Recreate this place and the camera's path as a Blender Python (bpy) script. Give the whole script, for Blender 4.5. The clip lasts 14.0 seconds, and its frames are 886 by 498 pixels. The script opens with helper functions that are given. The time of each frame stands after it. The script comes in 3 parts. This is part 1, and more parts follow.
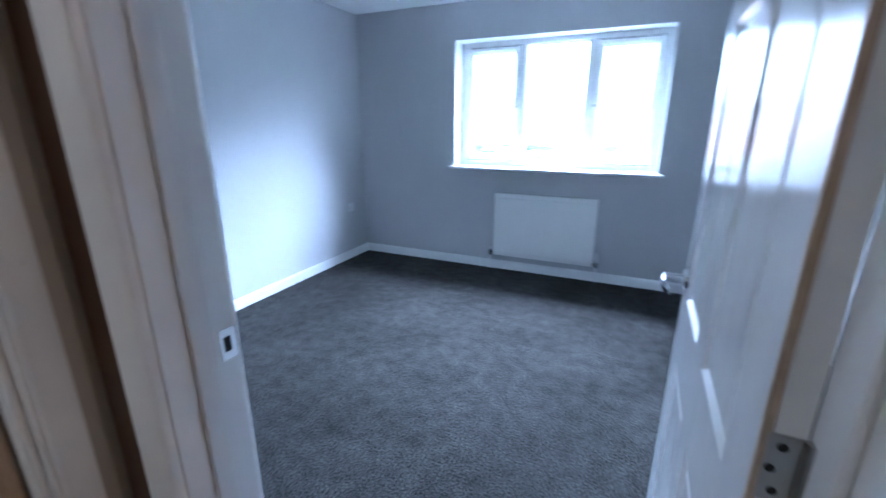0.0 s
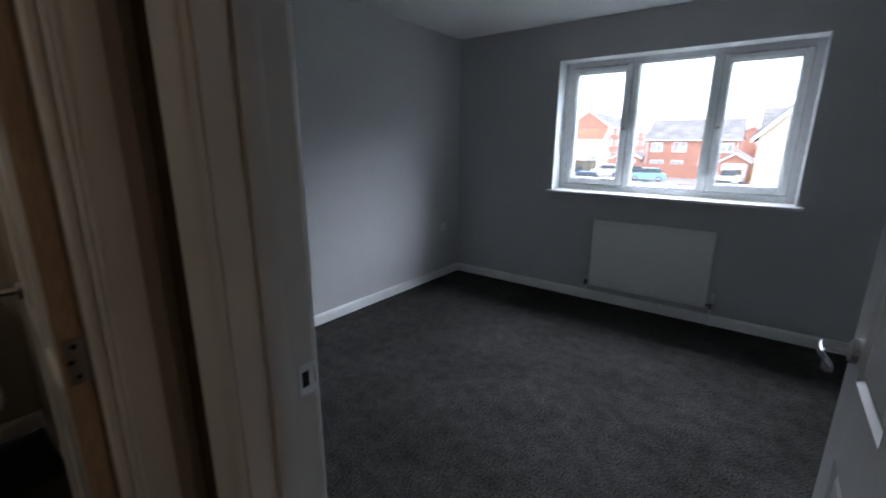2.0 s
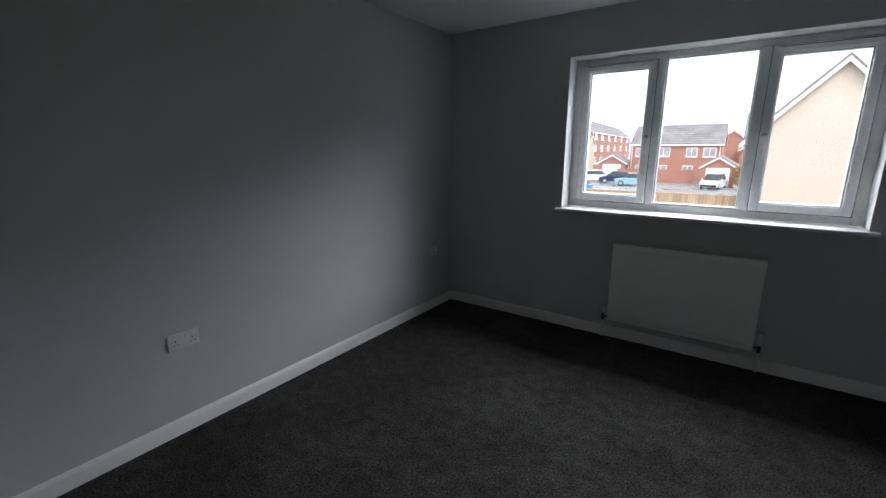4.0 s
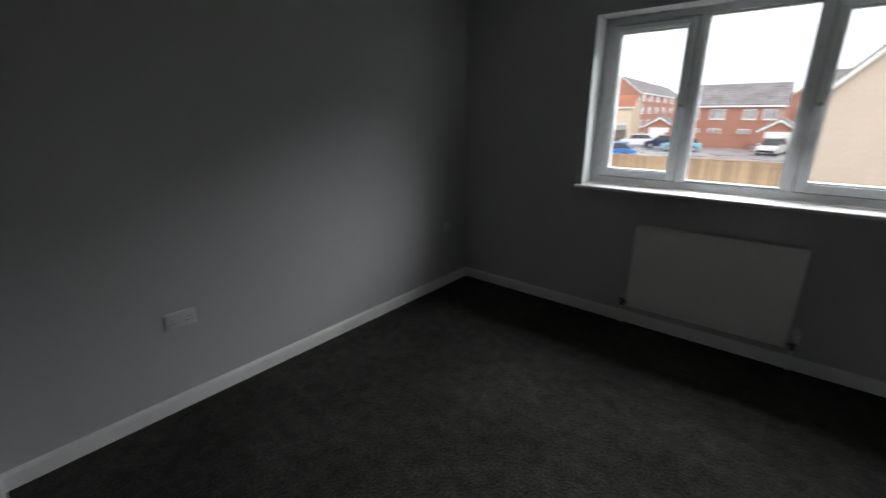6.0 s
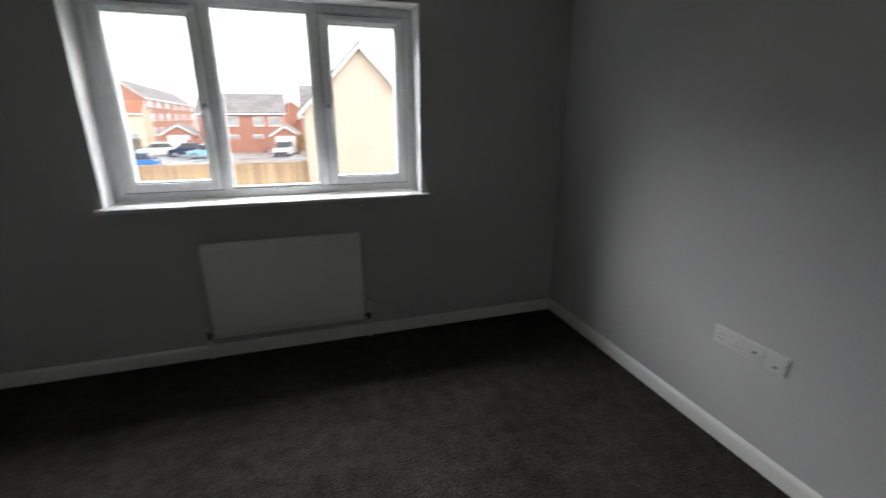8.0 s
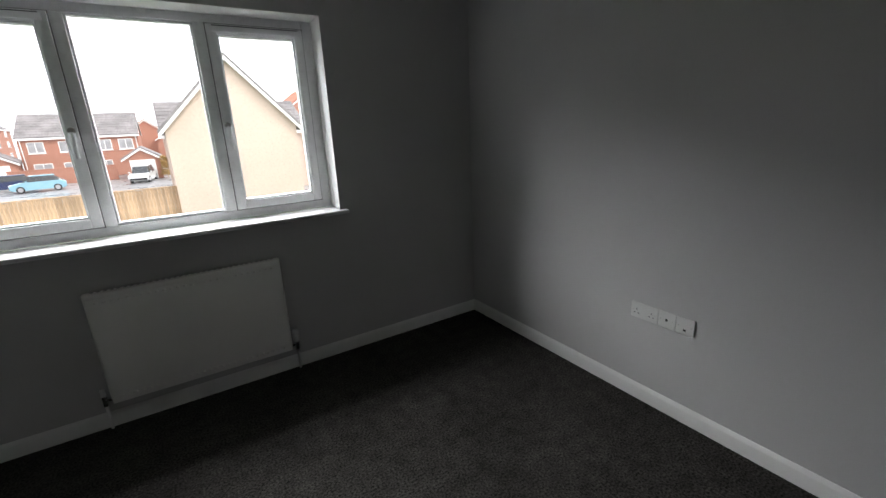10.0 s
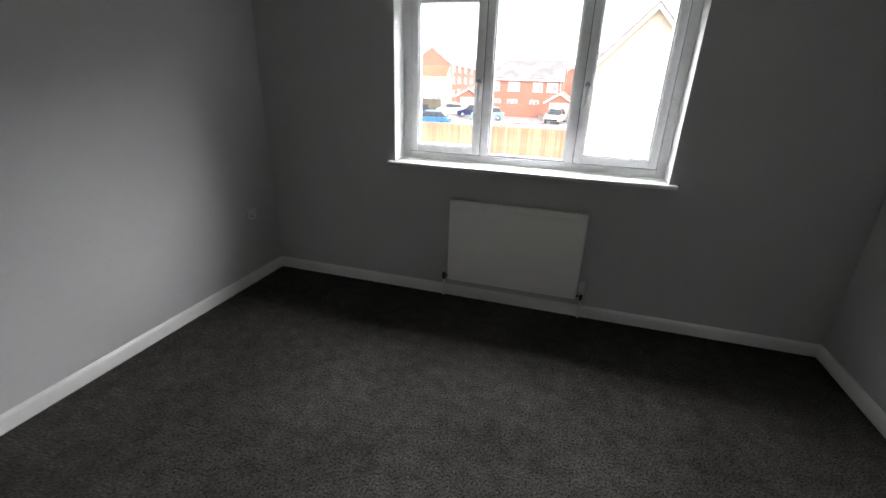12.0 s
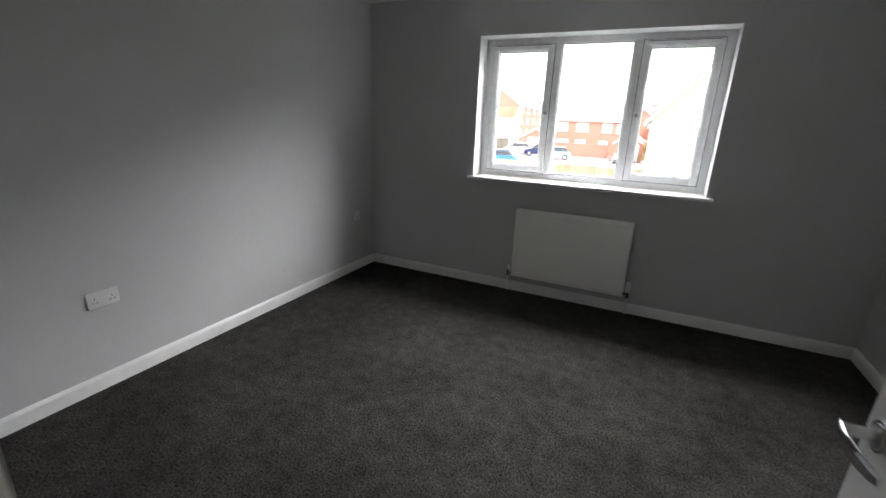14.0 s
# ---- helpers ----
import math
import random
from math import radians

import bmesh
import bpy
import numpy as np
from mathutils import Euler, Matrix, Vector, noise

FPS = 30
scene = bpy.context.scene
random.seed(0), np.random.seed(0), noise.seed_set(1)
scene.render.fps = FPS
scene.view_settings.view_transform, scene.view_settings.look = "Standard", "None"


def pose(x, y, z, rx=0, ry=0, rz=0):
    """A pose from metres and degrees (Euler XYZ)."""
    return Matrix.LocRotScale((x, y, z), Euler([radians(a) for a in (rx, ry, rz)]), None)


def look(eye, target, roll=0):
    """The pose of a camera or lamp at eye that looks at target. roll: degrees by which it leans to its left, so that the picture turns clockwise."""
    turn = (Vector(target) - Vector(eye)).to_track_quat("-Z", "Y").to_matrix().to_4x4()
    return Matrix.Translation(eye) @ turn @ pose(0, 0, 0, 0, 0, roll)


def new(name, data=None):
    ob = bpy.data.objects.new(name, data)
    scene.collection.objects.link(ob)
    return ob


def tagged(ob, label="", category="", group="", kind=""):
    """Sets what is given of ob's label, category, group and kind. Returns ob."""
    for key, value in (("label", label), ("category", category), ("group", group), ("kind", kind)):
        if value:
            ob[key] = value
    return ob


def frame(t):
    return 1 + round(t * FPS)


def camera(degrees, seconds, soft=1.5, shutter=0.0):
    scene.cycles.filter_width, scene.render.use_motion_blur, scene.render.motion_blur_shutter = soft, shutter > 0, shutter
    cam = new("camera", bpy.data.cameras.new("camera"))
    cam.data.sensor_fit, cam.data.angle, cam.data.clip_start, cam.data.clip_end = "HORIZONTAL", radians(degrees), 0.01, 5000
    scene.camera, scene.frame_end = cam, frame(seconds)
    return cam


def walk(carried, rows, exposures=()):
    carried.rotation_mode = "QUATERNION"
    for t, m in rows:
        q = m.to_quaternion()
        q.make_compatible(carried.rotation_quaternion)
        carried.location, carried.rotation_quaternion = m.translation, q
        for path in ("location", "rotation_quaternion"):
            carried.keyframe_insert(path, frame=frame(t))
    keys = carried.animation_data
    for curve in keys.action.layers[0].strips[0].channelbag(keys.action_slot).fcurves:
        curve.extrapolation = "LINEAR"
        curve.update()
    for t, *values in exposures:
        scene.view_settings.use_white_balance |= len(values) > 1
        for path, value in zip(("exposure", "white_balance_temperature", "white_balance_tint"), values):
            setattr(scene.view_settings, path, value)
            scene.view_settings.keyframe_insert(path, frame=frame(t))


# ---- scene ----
cam = camera(92.7, 14.0, 1.5, 0.4)
PATH = [
    (0, (-0.502, 1.184, 1.382), (-1.292, 2.931, 0.811), 0.0),
    (0.5, (-0.495, 1.209, 1.372), (-1.69, 2.706, 0.798), 3.0),
    (1, (-0.494, 1.208, 1.375), (-1.803, 2.616, 0.822), -1.1),
    (1.5, (-0.494, 1.212, 1.386), (-1.8, 2.626, 0.842), -2.3),
    (2, (-0.548, 1.254, 1.399), (-1.711, 2.806, 0.911), 0.4),
    (2.5, (-0.684, 1.336, 1.469), (-1.493, 3.116, 1.049), -2.4),
    (3, (-0.8, 1.49, 1.451), (-1.712, 3.217, 1.021), -2.7),
    (3.5, (-0.928, 1.666, 1.46), (-2.052, 3.258, 1.011), -0.4),
    (3.7, (-0.966, 1.707, 1.432), (-2.07, 3.313, 0.982), -0.1),
    (5.8, (-0.901, 1.962, 1.504), (-2.248, 3.307, 0.892), 0.2),
    (6, (-0.901, 1.995, 1.495), (-2.125, 3.451, 0.878), -0.3),
    (6.5, (-0.89, 2.083, 1.507), (-1.865, 3.722, 0.904), 2.1),
    (7, (-0.929, 2.252, 1.529), (-1.315, 4.099, 0.866), 0.2),
    (7.5, (-1.008, 2.272, 1.452), (-0.76, 4.16, 0.84), -2.1),
    (8, (-1.042, 2.34, 1.456), (-0.469, 4.162, 0.864), -0.0),
    (8.2, (-1.145, 2.347, 1.454), (-0.349, 4.1, 0.911), 0.5),
    (10.3, (-1.218, 2.442, 1.47), (-0.196, 4.063, 0.896), -2.5),
    (10.5, (-1.208, 2.443, 1.456), (-0.222, 4.068, 0.834), -2.7),
    (11, (-1.185, 2.474, 1.435), (-0.45, 4.158, 0.645), -0.9),
    (11.5, (-1.048, 2.421, 1.513), (-1.163, 4.229, 0.666), 3.9),
    (12, (-0.919, 2.248, 1.521), (-1.445, 4.03, 0.781), 1.9),
    (12.5, (-0.908, 1.946, 1.477), (-1.441, 3.755, 0.811), 0.2),
    (13, (-0.802, 1.803, 1.511), (-1.423, 3.591, 0.863), 0.6),
    (13.5, (-0.766, 1.723, 1.485), (-1.638, 3.42, 0.884), 1.8),
    (14, (-0.737, 1.555, 1.449), (-1.553, 3.284, 0.861), 2.2),
]
EXPOSURES = [
    (0.0, 2.85, 4450, 10), (0.5, 1.65, 4700, 10), (1.0, 1.2, 5200, 10), (1.5, 0.95, 5500, 10), (2.5, 0.55, 5700, 10), (3.5, 0.3, 5950, 10),
    (6.0, -0.25, 6450, 10), (7.0, -0.05, 6500, 10), (8.0, 0.3, 6600, 10), (10.5, 0.25, 6600, 10), (11.5, 0.6, 6600, 11), (12.5, 1.15, 6600, 12), (14.0, 1.25, 6600, 12),
]
walk(cam, [(t, look(eye, target, roll)) for t, eye, target, roll in PATH], EXPOSURES)

# ---- world and lights ----
world = bpy.data.worlds.new("overcast_sky")
scene.world = world
world.use_nodes = True
wn, wl = world.node_tree.nodes, world.node_tree.links
sky = wn.new("ShaderNodeTexSky")
sky.sky_type, sky.sun_disc = "NISHITA", False
sky.sun_elevation, sky.sun_rotation = radians(48), radians(140)
sky.dust_density, sky.air_density = 6.0, 1.0
cloud = wn.new("ShaderNodeMix")
cloud.data_type = "RGBA"
cloud.inputs["Factor"].default_value = 0.75
cloud.inputs["B"].default_value = (18.0, 18.6, 19.4, 1)
wl.new(sky.outputs[0], cloud.inputs["A"])
wl.new(cloud.outputs["Result"], wn["Background"].inputs["Color"])
wn["Background"].inputs["Strength"].default_value = 0.15

sun = new("sun", bpy.data.lights.new("sun", "SUN"))
sun.data.energy, sun.data.angle, sun.data.color = 1.2, radians(14), (1.0, 0.98, 0.95)
sun.matrix_world = look((20, -20, 30), (0, 0, 0))


# added area lamp above the window, boosting the overcast sky's light into the room
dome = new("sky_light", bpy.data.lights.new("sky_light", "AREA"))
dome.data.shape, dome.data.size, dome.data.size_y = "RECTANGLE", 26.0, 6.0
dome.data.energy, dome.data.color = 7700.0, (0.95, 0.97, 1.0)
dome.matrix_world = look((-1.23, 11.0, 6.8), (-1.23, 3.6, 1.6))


# ---- materials ----
def material(name, color, rough=0.5, metal=0.0, vary=0.06, scale=3.0, fine=0.0, fine_scale=200.0, bump=0.0, bump_scale=150.0,
             coat=0.0, stretch=(1, 1, 1), rough_vary=0.0, island=0.0, detail=3.0, fine_detail=2.0, bump_depth=0.004, gloss=0.5, clump=0.0, clump_scale=20.0):
    """Noise-varied surface: broad stains and a fine grain on the base colour, a fine bump, uneven gloss."""
    m = bpy.data.materials.new(name)
    m.use_nodes = True
    n, l = m.node_tree.nodes, m.node_tree.links
    b = n["Principled BSDF"]
    b.inputs["Metallic"].default_value, b.inputs["Roughness"].default_value = metal, rough
    b.inputs["Coat Weight"].default_value, b.inputs["Specular IOR Level"].default_value = coat, gloss
    geo = n.new("ShaderNodeTexCoord")
    mp = n.new("ShaderNodeMapping")
    mp.inputs["Scale"].default_value = stretch
    l.new(geo.outputs["Object"], mp.inputs["Vector"])

    def noise_at(s, detail=3.0):
        t = n.new("ShaderNodeTexNoise")
        t.inputs["Scale"].default_value, t.inputs["Detail"].default_value = s, detail
        l.new(mp.outputs[0], t.inputs["Vector"])
        return t.outputs["Fac"]

    def remap(fac, amount):
        r = n.new("ShaderNodeMapRange")
        r.inputs["From Min"].default_value, r.inputs["From Max"].default_value = 0.33, 0.67
        r.inputs["To Min"].default_value, r.inputs["To Max"].default_value = 1 - amount, 1 + amount
        l.new(fac, r.inputs["Value"])
        return r.outputs[0]

    value = remap(noise_at(scale, detail), vary)
    if clump:
        mul = n.new("ShaderNodeMath")
        mul.operation = "MULTIPLY"
        l.new(value, mul.inputs[0])
        l.new(remap(noise_at(clump_scale, 5.0), clump), mul.inputs[1])
        value = mul.outputs[0]
    if fine:
        mul = n.new("ShaderNodeMath")
        mul.operation = "MULTIPLY"
        l.new(value, mul.inputs[0])
        l.new(remap(noise_at(fine_scale, fine_detail), fine), mul.inputs[1])
        value = mul.outputs[0]
    if island:
        oi = n.new("ShaderNodeObjectInfo")
        r = n.new("ShaderNodeMapRange")
        r.inputs["To Min"].default_value, r.inputs["To Max"].default_value = 1 - island, 1 + island
        l.new(oi.outputs["Random"], r.inputs["Value"])
        mul = n.new("ShaderNodeMath")
        mul.operation = "MULTIPLY"
        l.new(value, mul.inputs[0])
        l.new(r.outputs[0], mul.inputs[1])
        value = mul.outputs[0]
    mix = n.new("ShaderNodeVectorMath")
    mix.operation = "SCALE"
    mix.inputs[0].default_value = color
    l.new(value, mix.inputs["Scale"])
    l.new(mix.outputs[0], b.inputs["Base Color"])
    if rough_vary:
        r = n.new("ShaderNodeMapRange")
        r.inputs["To Min"].default_value, r.inputs["To Max"].default_value = rough - rough_vary, rough + rough_vary
        l.new(noise_at(scale * 4), r.inputs["Value"])
        l.new(r.outputs[0], b.inputs["Roughness"])
    if bump:
        bp = n.new("ShaderNodeBump")
        bp.inputs["Strength"].default_value, bp.inputs["Distance"].default_value = bump, bump_depth
        l.new(noise_at(bump_scale, 4.0), bp.inputs["Height"])
        l.new(bp.outputs[0], b.inputs["Normal"])
    return m


WALL = material("grey_wall_paint", (0.52, 0.52, 0.522), 0.72, vary=0.03, scale=1.5, gloss=0.18, fine=0.015, bump=0.05, bump_scale=220, rough_vary=0.08)
CEIL = material("white_ceiling_paint", (0.80, 0.80, 0.79), 0.8, vary=0.03, scale=1.2, bump=0.05, bump_scale=180)
GLOSS = material("white_gloss_paint", (0.80, 0.80, 0.79), 0.3, vary=0.03, scale=4, bump=0.04, bump_scale=40, rough_vary=0.06)
DOOR = material("white_moulded_door_paint", (0.76, 0.76, 0.75), 0.17, vary=0.02, scale=3, bump=0.10, bump_scale=60, stretch=(6, 6, 0.5), rough_vary=0.04)
EDGE = material("bare_lipping_wood", (0.46, 0.35, 0.24), 0.55, vary=0.15, scale=6, fine=0.15, fine_scale=60, stretch=(6, 6, 0.6))
CARPET = material("charcoal_carpet_pile", (0.048, 0.0452, 0.042), 0.95, vary=0.20, scale=2.2, fine=0.75, fine_scale=105, bump=0.5, bump_scale=240,
                  detail=6.0, fine_detail=5.0, bump_depth=0.008, gloss=0.04, clump=0.23, clump_scale=13.0)
VINYL = material("dark_bathroom_vinyl", (0.02, 0.018, 0.016), 0.45, vary=0.15, scale=6, fine=0.1)
BATHWALL = material("cream_bathroom_paint", (0.42, 0.38, 0.32), 0.6, vary=0.04, scale=2, bump=0.04)
UPVC = material("white_upvc", (0.87, 0.88, 0.89), 0.28, vary=0.02, scale=5, rough_vary=0.05)
GASKET = material("black_gasket", (0.03, 0.03, 0.035), 0.6)
SILLPAINT = material("white_sill_paint", (0.86, 0.86, 0.86), 0.3, vary=0.03, scale=6, bump=0.03, bump_scale=60)
RAD = material("white_radiator_enamel", (0.90, 0.895, 0.87), 0.35, vary=0.006, scale=5, rough_vary=0.01)
RADDARK = material("radiator_shadow_enamel", (0.45, 0.45, 0.44), 0.5)
CHROME = material("polished_chrome", (0.72, 0.73, 0.75), 0.12, 1.0, vary=0.04, scale=12, rough_vary=0.05)
BRASSY = material("satin_nickel", (0.5, 0.49, 0.47), 0.3, 1.0, vary=0.06, scale=20)
PLASTIC = material("white_socket_plastic", (0.68, 0.68, 0.67), 0.3, vary=0.02)
BLACK = material("black_slot", (0.01, 0.01, 0.01), 0.6)
CERAMIC = material("white_ceramic", (0.76, 0.74, 0.70), 0.1, vary=0.02, coat=0.3)
BRICK = material("red_brick", (0.40, 0.195, 0.14), 0.9, vary=0.08, scale=0.8, fine=0.10, fine_scale=9)
BUFF = material("buff_brick", (0.61, 0.485, 0.41), 0.9, vary=0.03, scale=0.6, fine=0.04, fine_scale=8)
BUFFD = material("buff_brick_course", (0.53, 0.41, 0.285), 0.9, vary=0.1, scale=0.7, fine=0.14, fine_scale=9, island=0.05)
CREAM = material("cream_render", (0.68, 0.56, 0.42), 0.9, vary=0.06, scale=0.5)
SLATE = material("grey_roof_tile", (0.21, 0.195, 0.195), 0.8, vary=0.2, scale=0.7, fine=0.2, fine_scale=6)
REDROOF = material("red_roof_tile", (0.40, 0.16, 0.10), 0.85, vary=0.15, scale=0.7, fine=0.15, fine_scale=6)
FASCIA = material("white_fascia", (0.8, 0.8, 0.79), 0.4)
# house window panes: a pale, unevenly toned grey
DARKGLASS = material("pale_window_glass", (0.33, 0.33, 0.34), 0.1, vary=0.3, scale=0.6)
CARGLASS = material("tinted_car_glass", (0.04, 0.045, 0.05), 0.08, vary=0.2, scale=0.8)
FENCE = material("pine_fence_board", (0.50, 0.34, 0.22), 0.8, vary=0.2, scale=1.5, fine=0.2, fine_scale=12, stretch=(4, 4, 0.6), island=0.22)
ASPHALT = material("wet_asphalt", (0.24, 0.24, 0.245), 0.3, vary=0.25, scale=0.15, fine=0.2, fine_scale=4, rough_vary=0.2)
LAWN = material("garden_grass", (0.07, 0.11, 0.035), 0.9, vary=0.25, scale=0.8)
TYRE = material("tyre_rubber", (0.02, 0.02, 0.02), 0.8)
RIM = material("alloy_rim", (0.5, 0.5, 0.52), 0.35, 0.9)
LAMP = material("head_lamp", (0.7, 0.7, 0.68), 0.1, coat=0.5)
BIN = material("plastic_bin", (0.06, 0.07, 0.09), 0.5)
BUSH = material("autumn_leaf", (0.34, 0.22, 0.08), 0.8, vary=0.3, scale=5)
GLASS = bpy.data.materials.new("clear_glass")
GLASS.use_nodes = True
gn, gl = GLASS.node_tree.nodes, GLASS.node_tree.links
gt, gg, gm, gf = (gn.new("ShaderNodeBsdfTransparent"), gn.new("ShaderNodeBsdfGlossy"), gn.new("ShaderNodeMixShader"), gn.new("ShaderNodeFresnel"))
gg.inputs["Roughness"].default_value = 0.02
gf.inputs["IOR"].default_value = 1.3
gl.new(gf.outputs[0], gm.inputs[0])
gl.new(gt.outputs[0], gm.inputs[1])
gl.new(gg.outputs[0], gm.inputs[2])
gl.new(gm.outputs[0], gn["Material Output"].inputs[0])


def car_paint(name, color):
    return material(name, color, 0.2, vary=0.03, scale=2, coat=0.6)


# ---- mesh helpers ----
def mesh_object(name, bm, mat, parent=None, label="", smooth=False):
    me = bpy.data.meshes.new(name)
    bmesh.ops.recalc_face_normals(bm, faces=bm.faces[:])
    bm.to_mesh(me)
    bm.free()
    mats = mat if isinstance(mat, (list, tuple)) else [mat]
    for m in mats:
        me.materials.append(m)
    if smooth:
        for p in me.polygons:
            p.use_smooth = True
        me.set_sharp_from_angle(angle=radians(38))
    ob = new(name, me)
    if parent:
        ob.parent = parent
    if label:
        ob["label"] = label
    return ob


def part(name, bm, mat, parent, label="", smooth=False):
    return mesh_object(name, bm, mat, parent, label, smooth)


def thing(name, at, label, category, group="", rz=0.0):
    ob = new(name)
    ob.empty_display_size = 0.1
    ob.matrix_basis = pose(*at, 0, 0, rz)
    return tagged(ob, label, category, group)


def add_box(bm, lo, hi, bevel=0.0, seg=2):
    lo, hi = Vector(lo), Vector(hi)
    got = bmesh.ops.create_cube(bm, size=1.0, matrix=Matrix.LocRotScale((lo + hi) / 2, None, hi - lo))
    if bevel:
        edges = {e for v in got["verts"] for e in v.link_edges}
        bmesh.ops.bevel(bm, geom=list(edges), offset=bevel, segments=seg, profile=0.5, affect="EDGES")
    return bm


def box(lo, hi, bevel=0.0, seg=2):
    return add_box(bmesh.new(), lo, hi, bevel, seg)


def add_rod(bm, a, b, r1, r2=None, seg=20):
    a, b = Vector(a), Vector(b)
    rot = (b - a).to_track_quat("Z", "Y").to_matrix().to_4x4()
    bmesh.ops.create_cone(bm, cap_ends=True, segments=seg, radius1=r1, radius2=r1 if r2 is None else r2, depth=(b - a).length,
                          matrix=Matrix.Translation((a + b) / 2) @ rot)
    return bm


def rod(a, b, r1, r2=None, seg=20):
    return add_rod(bmesh.new(), a, b, r1, r2, seg)


def loft(rings, caps=True):
    """A skin over closed rings of equal length."""
    bm = bmesh.new()
    vs = [[bm.verts.new(p) for p in r] for r in rings]
    n = len(vs[0])
    for a, b in zip(vs, vs[1:]):
        for i in range(n):
            bm.faces.new((a[i], a[(i + 1) % n], b[(i + 1) % n], b[i]))
    if caps:
        bm.faces.new(vs[0][::-1])
        bm.faces.new(vs[-1])
    return bm


def prism(points, axis, lo, hi):
    """A 2D outline pushed along an axis: 0 gives (y, z) outlines along x, 1 gives (x, z) along y."""
    def at(p, d):
        return (d, p[0], p[1]) if axis == 0 else (p[0], d, p[1])
    return loft([[at(p, lo) for p in points], [at(p, hi) for p in points]])


def structure(name, bm, mat, label="", smooth=False):
    return tagged(mesh_object(name, bm, mat, None, "", smooth), label, "", "", "structure")


# ---- the shell ----
XW, XE, YN, YS, TOP = -3.185, 0.705, 5.045, 1.615, 2.40
HX0, HX1, HY0 = -1.25, 2.40, 0.10
BX0, BY0 = -3.27, -0.30
WX0, WX1, WZ0, WZ1 = -2.122, -0.341, 0.985, 2.098
DX0, DX1, DTOP = -1.077, -0.327, 2.02
BD0, BD1 = 0.63, 1.408
YH = 1.500


def wall(name, boxes, label, mat=None):
    bm = bmesh.new()
    for lo, hi in boxes:
        add_box(bm, lo, hi)
    return structure(name, bm, mat or WALL, label)


wall("wall_north", [((XW - 0.3, YN, -0.3), (WX0, YN + 0.3, TOP)), ((WX1, YN, -0.3), (XE + 0.3, YN + 0.3, TOP)),
                    ((WX0, YN, -0.3), (WX1, YN + 0.3, WZ0 - 0.025)), ((WX0, YN, WZ1), (WX1, YN + 0.3, TOP))], "grey painted bedroom wall with the window")
wall("wall_west", [((XW - 0.3, 1.555, -0.3), (XW, YN, TOP))], "plain grey painted bedroom wall")
wall("wall_east", [((XE, YS, -0.3), (XE + 0.3, YN, TOP))], "plain grey painted bedroom wall with sockets")
wall("wall_south", [((XW, 1.555, 0), (-2.75, 1.85, TOP)), ((-2.75, 1.555, 0), (HX0 - 0.1, YS, TOP)), ((HX0 - 0.1, 1.505, 0), (DX0 - 0.025, YS, TOP)),
                    ((DX1 + 0.025, 1.505, 0), (HX1 + 0.1, YS, TOP)), ((DX0 - 0.025, 1.505, DTOP + 0.025), (DX1 + 0.025, YS, TOP))],
     "grey painted wall with the bedroom doorway")
# dark brown stands in for the shade on this landing wall
LANDING_SHADE = material("landing_wall_shade", (0.17, 0.10, 0.06), 0.6, vary=0.06, scale=2, bump=0.04)
wall("wall_hall_north", [((HX0, YH, 0), (DX0 - 0.025, 1.505, TOP)), ((DX1 + 0.025, YH, 0), (HX1, 1.505, TOP)), ((DX0 - 0.025, YH, DTOP + 0.025), (DX1 + 0.025, 1.505, TOP))],
     "landing wall round the bedroom doorway, shade put into its brown colour", LANDING_SHADE)
wall("wall_hall_west", [((HX0 - 0.10, BD1 + 0.025, 0), (HX0, YH, TOP)), ((HX0 - 0.10, BY0, 0), (HX0, BD0 - 0.025, TOP)),
                        ((HX0 - 0.10, BD0 - 0.025, DTOP + 0.025), (HX0, BD1 + 0.025, TOP))], "painted landing wall with the bathroom doorway", BATHWALL)
wall("wall_hall_east", [((HX1, HY0, 0), (HX1 + 0.1, YH, TOP))], "painted landing wall", BATHWALL)
wall("wall_hall_south", [((HX0, HY0 - 0.1, 0), (HX1 + 0.1, HY0, TOP))], "painted landing wall", BATHWALL)
wall("wall_bathroom_west", [((BX0 - 0.1, BY0 - 0.1, 0), (BX0, 1.555, TOP))], "cream painted bathroom wall", BATHWALL)
wall("wall_bathroom_south", [((BX0, BY0 - 0.1, 0), (HX0 - 0.1, BY0, TOP))], "cream painted bathroom wall", BATHWALL)
wall("wall_bathroom_north", [((BX0, 1.540, 0), (HX0 - 0.10, 1.555, TOP))], "cream painted bathroom wall", BATHWALL)
structure("ceiling", box((XW - 0.3, BY0 - 0.2, TOP), (HX1 + 0.2, YN + 0.3, TOP + 0.2)), CEIL, "flat white painted ceiling")
bm = bmesh.new()
add_box(bm, (XW, 1.54, -0.05), (XE, YN, 0))
add_box(bm, (HX0 - 0.05, HY0, -0.05), (HX1, 1.54, 0))
structure("floor", bm, CARPET, "charcoal grey short-pile fitted carpet")
structure("bathroom_floor", box((BX0, BY0, -0.05), (HX0 - 0.05, 1.54, -0.002)), VINYL, "dark vinyl bathroom floor")


